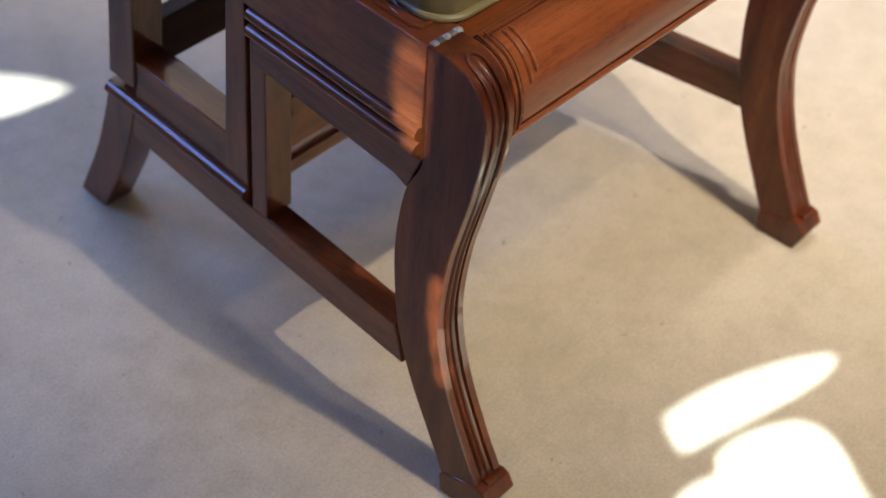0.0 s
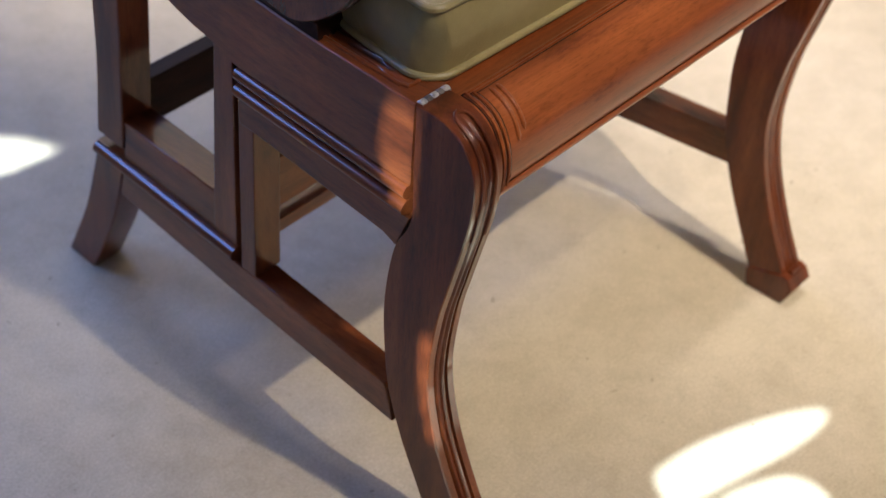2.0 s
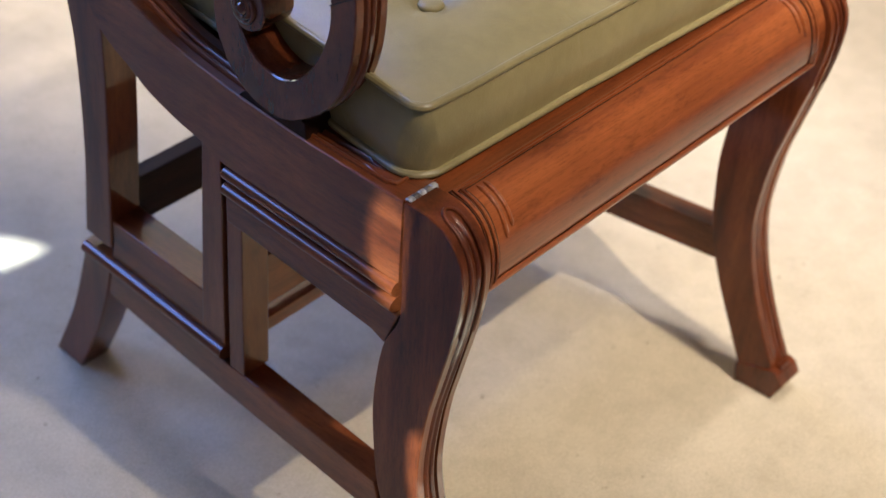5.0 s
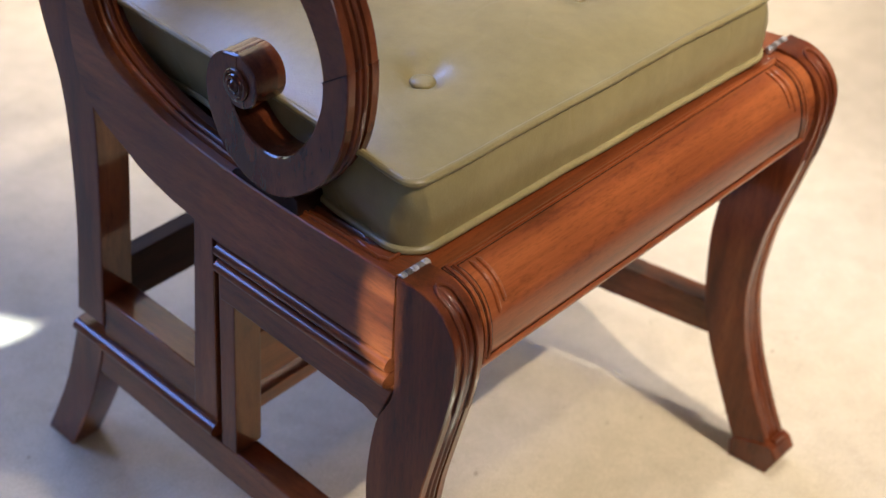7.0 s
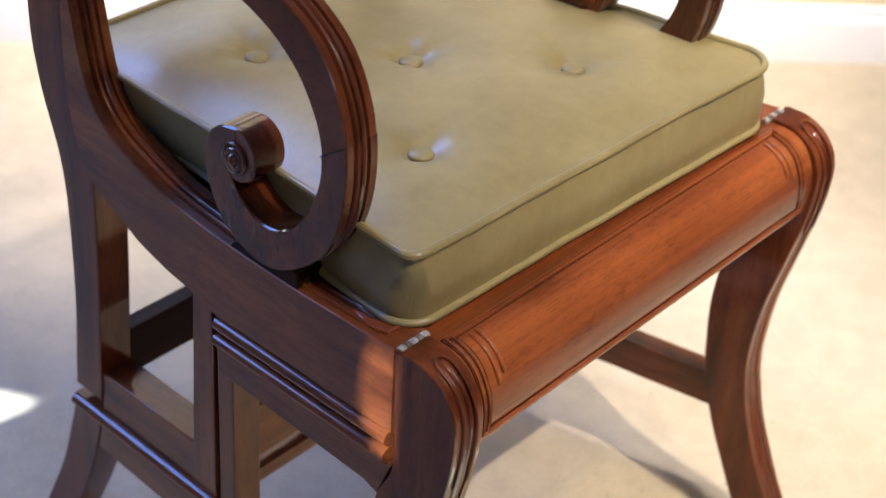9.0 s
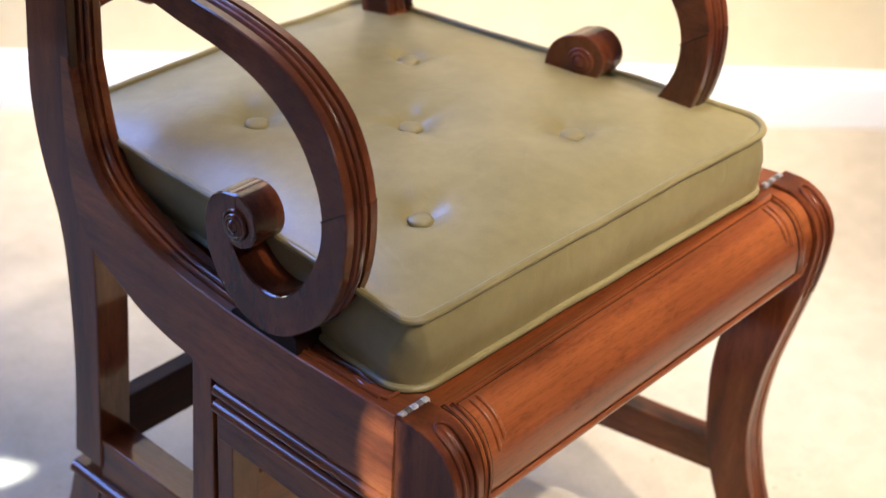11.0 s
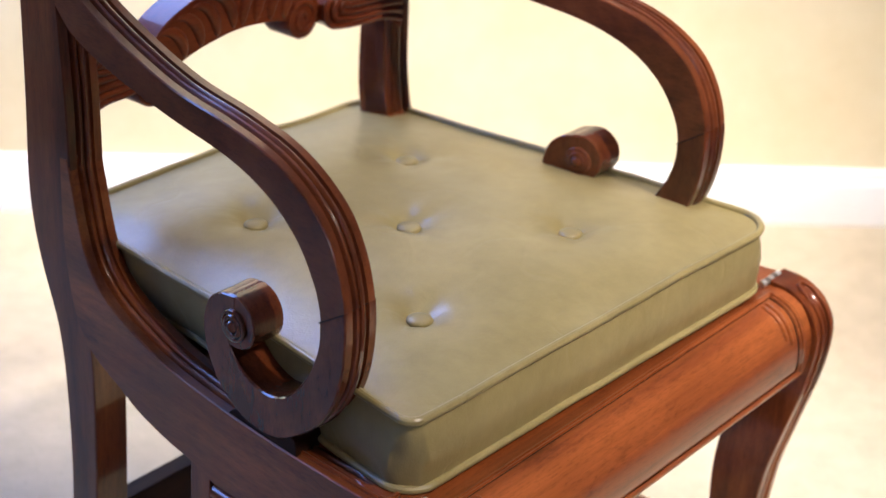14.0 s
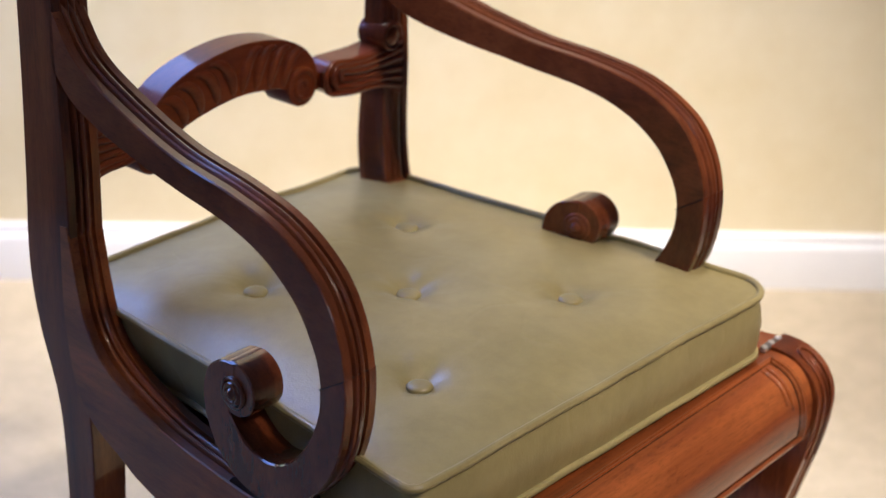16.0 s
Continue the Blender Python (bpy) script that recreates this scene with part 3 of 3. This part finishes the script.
    part("rail_bead", tube(loop, 0.0022, 8), WOOD_Y, chair, "carved loop bead on the side rail", taper=True)
    # hinge at the front corner
    hinge = part("hinge", tube([(side * (XS - 0.003), -0.2225, 0.4562), (side * (XS - 0.036), -0.2225, 0.4562)], 0.0028, 12), STEEL, chair, "worn nickel hinge with five knuckles")
    for k in range(5):
        x0 = side * (XS - 0.003 - 0.0066 * k)
        part("knuckle", turned([(0, 0.0030), (0.0006, 0.0037), (0.0056, 0.0037), (0.0062, 0.0030)], (x0, -0.2225, 0.4562), (-side, 0, 0), 16), DARK_STEEL if k % 2 else STEEL, hinge, "")

# front rail: a broad rolled board between the legs
ROLL = [(-0.224, 0.4535), (-0.247, 0.4520), (-0.2645, 0.4420), (-0.2755, 0.4215), (-0.2785, 0.3980), (-0.2755, 0.3760)]
roll_line = [tuple(p) for p in smooth_line(ROLL, 28)]
rail = part("front_rail", prism([(-0.190, 0.4535)] + roll_line + [(-0.252, 0.3745), (-0.240, 0.4150), (-0.190, 0.4250)], -(NEAR_X - 0.034), FAR_X - 0.024, 4), WOOD_X, chair, "rolled mahogany front seat rail in a brighter tone", sharp=40)


def on_roll(x, s, lift=0.0006):
    i = s * (len(roll_line) - 1)
    k = min(int(i), len(roll_line) - 2)
    a, b = np.array(roll_line[k]), np.array(roll_line[k + 1])
    p = a + (b - a) * (i - k)
    n = np.array([(b - a)[1], -(b - a)[0]])
    n = n / np.linalg.norm(n)
    return (x + MID_X, p[0] + n[0] * lift, p[1] + n[1] * lift)


MID_X = (FAR_X - NEAR_X) / 2
XP = (FAR_X + NEAR_X) / 2 - 0.034 - 0.008
for inset, r in ((0.0, 0.0021), (0.0060, 0.0016)):
    a, top, low = XP - inset, 0.10 + inset * 4, 0.93 - inset * 4
    ring = [on_roll(-a + 2 * a * k / 24, top) for k in range(24)] + [on_roll(a, top + (low - top) * k / 14) for k in range(14)]
    ring += [on_roll(a - 2 * a * k / 24, low) for k in range(24)] + [on_roll(-a, low - (low - top) * k / 14) for k in range(14)]
    part("panel_bead", tube(ring, r, 6, closed=True), WOOD_X, rail, "scratch bead round the rail")
for inset in (-0.0034, 0.0032, 0.0086):
    a, top, low = XP - inset, 0.10 + inset * 4, 0.93 - inset * 4
    ring = [on_roll(-a + 2 * a * k / 24, top, 0.0001) for k in range(24)] + [on_roll(a, top + (low - top) * k / 14, 0.0001) for k in range(14)]
    ring += [on_roll(a - 2 * a * k / 24, low, 0.0001) for k in range(24)] + [on_roll(-a, low - (low - top) * k / 14, 0.0001) for k in range(14)]
    part("quirk_line", tube(ring, 0.0008, 6, closed=True), WOOD_DARK, rail, "dark scratched line beside the bead")
for side in (-1, 1):
    for k, (d, s0, s1) in enumerate(((0.020, 0.16, 0.60), (0.028, 0.16, 0.54))):
        pts = [on_roll(side * (XP - d), s0 + (s1 - s0) * j / 12, 0.0003) for j in range(13)]
        part("corner_reed", tube(pts, [0.0008] + [0.0022] * 11 + [0.0008], 8), WOOD_X, rail)
part("panel_bead", tube([(-(NEAR_X - 0.034), -0.214, 0.4537), (FAR_X - 0.034, -0.214, 0.4537)], 0.0010, 6), WOOD_X, rail)

# seat board, back rails and inner treads
seat = bmesh.new()
lo = [(-(NEAR_X - TH), -0.1905), (FAR_X - TH, -0.1905), (0.213, 0.205), (-0.200, 0.205)]
ring = [[seat.verts.new((x, y, z)) for x, y in lo] for z in (0.432, 0.446)]
seat.faces.new(ring[0])
seat.faces.new(ring[1])
for j in range(4):
    seat.faces.new((ring[0][j], ring[0][(j + 1) % 4], ring[1][(j + 1) % 4], ring[1][j]))
part("seat_board", seat, WOOD_X, chair, "plain mahogany seat board")
# the shadow under the seat is put into the colour of these two boards
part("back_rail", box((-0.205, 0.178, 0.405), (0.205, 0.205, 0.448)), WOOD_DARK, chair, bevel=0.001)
part("inner_tread", box((-0.200, 0.180, 0.196), (0.214, 0.200, 0.248)), WOOD_DARK, chair, "step board between the rear legs, with shade painted in", bevel=0.001)
part("inner_rail", box((-0.235, 0.014, 0.178), (0.235, 0.034, 0.236)), WOOD_X, chair, bevel=0.001)
part("inner_rail", box((-0.235, 0.012, 0.148), (0.235, 0.036, 0.164)), WOOD_X, chair, bevel=0.001)

# carved back splat: an arch with scrolls and fluted shoulders

def bow(x):
    """The back bows rearward between the stiles."""
    return 0.212 + 0.018 * (1 - (x / 0.2) ** 2)


def slab(top, low, y_front, depth, n=40):
    """A carved board in x, z with a bowed front."""
    A, B = smooth_line(top, n), smooth_line(low, n)
    bm = bmesh.new()
    rows = []
    for a, b in zip(A, B):
        rows.append([bm.verts.new((p[0], bow(p[0]) + y_front + d - (0.011 if p[0] > 0.107 else 0.0), p[1])) for p, d in ((a, 0), (b, 0), (b, depth), (a, depth))])
    for r, s in zip(rows, rows[1:]):
        for j in range(4):
            bm.faces.new((r[j], r[(j + 1) % 4], s[(j + 1) % 4], s[j]))
    bm.faces.new(rows[0])
    bm.faces.new(rows[-1])
    return bm


arch_top = [(-0.106, 0.672), (-0.100, 0.694), (-0.082, 0.712), (-0.050, 0.724), (0, 0.728), (0.050, 0.724), (0.082, 0.712), (0.100, 0.694), (0.106, 0.672)]
arch_low = [(-0.072, 0.664), (-0.070, 0.672), (-0.060, 0.676), (-0.038, 0.680), (0, 0.682), (0.038, 0.680), (0.060, 0.676), (0.070, 0.672), (0.072, 0.664)]
arch_top = [(x, z - 0.001) for x, z in arch_top]
arch_low = [(x, z - 0.006) for x, z in arch_low]
arch_top = [(x * (1.20 if x < 0 else 1.0), z + (0.10 * x if x < 0 else 0)) for x, z in arch_top]
arch_low = [(x * (1.18 if x < 0 else 1.0), z + (0.10 * x if x < 0 else 0)) for x, z in arch_low]
splat = part("back_splat", slab(arch_top, arch_low, 0, 0.034), WOOD_SPLAT, chair, "carved arched back rail with scrolls and leaf flutes", bevel=0.0012)
splat.location = (0.0045, 0, -0.0150)
for side in (-1, 1):
    c = (0.084 if side > 0 else -0.112, bow(0.084), 0.668 if side > 0 else 0.650)
    part("scroll", turned([(0.034, 0.0205), (0.0, 0.0205), (-0.0015, 0.0195)], c, (0, 1, 0), 28), WOOD_SPLAT, splat, sharp=50)
    curl = []
    for u in np.linspace(0, 1, 40):
        ang, rad = 2.5 - 9.2 * u, 0.0165 * (1 - u) + 0.003
        curl.append((c[0] + side * rad * math.cos(ang), c[1] - 0.0012, c[2] + rad * math.sin(ang)))
    part("curl", tube(curl, [0.0012] + [0.0034 - 0.0012 * k / 38 for k in range(38)] + [0.0008], 8), WOOD_SPLAT, splat, "carved spiral curl")
    sh_top = [(side * 0.104, 0.677), (side * 0.116, 0.687), (side * 0.138, 0.689), (side * 0.160, 0.690), (side * 0.184, 0.694), (side * 0.207, 0.698)]
    sh_low = [(side * 0.104, 0.664), (side * 0.116, 0.654), (side * 0.136, 0.651), (side * 0.160, 0.653), (side * 0.186, 0.648), (side * 0.207, 0.636)]
    part("shoulder", slab(sh_top, sh_low, 0.002, 0.030, 24), WOOD_SPLAT, splat, bevel=0.0012)
    part("collar", turned([(0.0, 0.010), (0.030, 0.010)], (side * 0.1055, bow(0.1055) + 0.0005, 0.670), (0, 1, 0), 16), WOOD_SPLAT, splat)
    for gap in (0.0040, 0.0105, 0.0165):
        def lane(u, up):
            x = 0.114 + 0.091 * u
            flare = 1 + 0.55 * max(0.0, u - 0.55) ** 2 / 0.2
            wave = 0.0035 * math.sin((u - 0.15) * 4.2) * max(0.0, 1 - u)
            return (side * (x + (0.0165 - gap) * 0.9 * (1 - u)), bow(x) + 0.0012 - (0.011 if side > 0 else 0.0), 0.6705 - wave + 0.002 * u + up * gap * flare)
        pts = [lane(u, 1) for u in np.linspace(1, 0.06, 14)]
        a, b = Vector(pts[-1]), Vector(lane(0.06, -1))
        mid_p = (a + b) / 2
        for ang in np.linspace(0.3, math.pi - 0.3, 6):
            pts.append((mid_p.x - side * gap * math.sin(ang), mid_p.y, mid_p.z + gap * math.cos(ang)))
        pts += [lane(u, -1) for u in np.linspace(0.06, 1, 14)]
        part("flute", tube(pts, 0.0034, 10), WOOD_SPLAT, splat, "carved fluted loop")
    part("scroll", turned([(0.034, 0.0155), (0, 0.0155), (-0.001, 0.0140), (-0.001, 0.0115), (0.001, 0.0100), (-0.002, 0.0075), (-0.003, 0.0)], (side * 0.190, bow(0.192) - (0.013 if side > 0 else 0.002), 0.7035), (0, 1, 0), 24), WOOD_SPLAT, splat, sharp=70)
    wide = 1.0 if side > 0 else 1.19
    for k in range(4):
        start = 0.0055 + 0.0182 * k
        foot = 0.6795 - 0.0065 * (start / 0.06) ** 2
        rise = 0.7205 - 0.0130 * ((start + 0.022) / 0.08) ** 2.4 - foot
        pts, fat = [], []
        for u in np.linspace(0, 1, 18):
            x = side * wide * (start + 0.0235 * (1 - math.cos(1.72 * u)))
            pts.append((x, bow(x) + 0.0006, foot + rise * math.sin(1.72 * u) + (0.10 * x if side < 0 else 0)))
            fat.append(0.0010 + 0.0064 * math.sin(math.pi * u ** 0.8) ** 0.75 * (1 - 0.25 * u) if 0.001 < u < 0.999 else 0.0010)
        leaf = tube(pts, fat, 10)
        for v in leaf.verts:
            v.co.y = bow(v.co.x) + (v.co.y - bow(v.co.x)) * 0.72
        part("leaf", leaf, WOOD_SPLAT, splat, "carved leaf flute", sharp=70)

# ---- the cushion ----
cushion = new("seat_cushion")
tagged(cushion, "buttoned olive green leather seat cushion with piped edges on the chair", "cushion")
CORNERS = [(-0.2495, -0.2115), (0.262, -0.226), (0.214, 0.254), (-0.192, 0.262)]
ROUND = [0.010, 0.032, 0.036, 0.058]


def outline(grow=0.0, slump=0.0, step=12, side_steps=22):
    """Points round the cushion, corners rounded, sides a little bowed."""
    out = []
    n = len(CORNERS)
    for i in range(n):
        radius, after = (ROUND[k] + (0.013 * slump if k == 0 else 0) for k in (i, (i + 1) % n))
        p, a, b = Vector(CORNERS[i]), Vector(CORNERS[i - 1]), Vector(CORNERS[(i + 1) % n])
        da, db = (a - p).normalized(), (b - p).normalized()
        half = math.acos(max(-1, min(1, da.dot(db)))) / 2
        c = p + (da + db).normalized() * (radius / math.sin(half))
        s, e = p + da * (radius / math.tan(half)), p + db * (radius / math.tan(half))
        a0 = math.atan2((s - c).y, (s - c).x)
        a1 = math.atan2((e - c).y, (e - c).x)
        while a1 < a0:
            a1 += 2 * math.pi
        for k in range(step + 1):
            t = a0 + (a1 - a0) * k / step
            out.append(c + Vector((math.cos(t), math.sin(t))) * (radius + grow))
        nx = Vector(CORNERS[(i + 1) % n])
        da2 = (p - nx).normalized()
        db2 = (Vector(CORNERS[(i + 2) % n]) - nx).normalized()
        half2 = math.acos(max(-1, min(1, da2.dot(db2)))) / 2
        e2 = nx + da2 * (after / math.tan(half2))
        normal = Vector(((e2 - e).y, -(e2 - e).x)).normalized()
        for k in range(1, side_steps):
            u = k / side_steps
            out.append(e + (e2 - e) * u + normal * (grow + (-0.001, 0.003, 0.003, -0.005)[i] * math.sin(u * math.pi) + 0.0016 * math.sin(u * math.pi) * noise.noise((u * 7, i * 3.1, 2.0))))
    # under the arm the band leans in toward its foot
    for p in out:
        if p.x < 0:
            p.x += 0.020 * slump * min(1.0, max(0.0, (p.y + 0.12) / 0.2))
    return out


BUTTONS = [(-0.125, -0.1135), (0.096, -0.107), (-0.096, 0.1065), (0.111, 0.104), (-0.005, 0.0015)]
RIM, FOOT = 0.5235, 0.4595


def rim_height(p):
    return RIM + 0.004 * (p[1] + 0.2) + 0.0022 * noise.noise((p[0] * 11, p[1] * 11, 5.0))


def puff(x, y):
    """How far the top swells, from 0 at the seams to 1 in the middle."""
    v = (y - 0.022) / 0.240
    left, right = -0.2495 + 0.115 * (y + 0.2115), 0.262 - 0.099 * (y + 0.226)
    u = (2 * x - left - right) / (right - left)
    return max(0.0, 1 - abs(u) ** 3.4) * max(0.0, 1 - abs(v) ** 3.4)


def top_height(x, y, r):
    z = rim_height((x, y)) + 0.0195 * puff(x, y) * (1 - r ** 14)
    for bx, by in BUTTONS:
        d = math.hypot(x - bx, y - by)
        z -= 0.0120 * math.exp(-(d / 0.015) ** 2) + 0.0070 * math.exp(-(d / 0.046) ** 2)
        if d > 0.006:
            a = math.atan2(y - by, x - bx)
            z += 0.0009 * math.exp(-((d - 0.026) / 0.02) ** 2) * (math.sin(4 * a + 9 * bx + 4 * by) + 0.6 * math.sin(7 * a + 31 * bx))
    z += 0.0011 * noise.noise((x * 17, y * 17, 1.3)) * (1 - r ** 8)
    return z


edge = outline()
mid = Vector((0, 0.01))
N = len(edge)
bm = bmesh.new()
centre = bm.verts.new((mid.x, mid.y, top_height(mid.x, mid.y, 0)))
last = None
RINGS = 52
for i in range(1, RINGS + 1):
    r = i / RINGS
    ring = []
    for p in edge:
        q = mid + (p - mid) * r
        ring.append(bm.verts.new((q.x, q.y, top_height(q.x, q.y, r))))
    for j in range(N):
        if last is None:
            bm.faces.new((centre, ring[j], ring[(j + 1) % N]))
        else:
            bm.faces.new((last[j], ring[j], ring[(j + 1) % N], last[(j + 1) % N]))
    last = ring
part("top_panel", bm, LEATHER, cushion, sharp=80)
bm = bmesh.new()
last = None
for k in range(13):
    u = k / 12
    ring = []
    for j, p in enumerate(outline(0.0040 * math.sin(u * math.pi) + 0.002 * u, u)):
        near_corner = max(math.exp(-((p - Vector(c)).length / 0.05) ** 2) for c in CORNERS)
        w = (0.0014 + 0.0035 * near_corner) * noise.noise((p.x * (22 + 20 * near_corner), p.y * 22, u * 2.2 + 3 * near_corner)) * math.sin(u * math.pi)
        out = (p - mid).normalized()
        z = rim_height(p) + (FOOT - rim_height(p)) * u
        ring.append(bm.verts.new((p.x + out.x * w, p.y + out.y * w, z)))
    if last:
        for j in range(N):
            bm.faces.new((last[j], last[(j + 1) % N], ring[(j + 1) % N], ring[j]))
    last = ring
part("side_band", bm, LEATHER, cushion, sharp=80)
bm = bmesh.new()
bm.faces.new([bm.verts.new((p.x, p.y, FOOT)) for p in outline(0, 1)])
part("underside", bm, LEATHER, cushion)
part("piping", tube([(p.x, p.y, rim_height(p) + 0.0005) for p in outline(0.0015)], 0.0036, 10, closed=True), LEATHER, cushion, "leather piping")
part("piping", tube([(p.x, p.y, FOOT + 0.0008) for p in outline(0.003, 1)], 0.0036, 10, closed=True), LEATHER, cushion, "leather piping")
for x, y in BUTTONS:
    z = rim_height((x, y)) + 0.0195 * puff(x, y) - 0.0104
    part("button", turned([(-0.008, 0.009), (-0.003, 0.0105), (-0.0005, 0.0112), (0.0012, 0.0104), (0.0021, 0.0078), (0.0025, 0.0040), (0.0026, 0)], (x, y, z - 0.0013), (0, 0.03, 1), 24), LEATHER, cushion, "leather covered button", sharp=70)
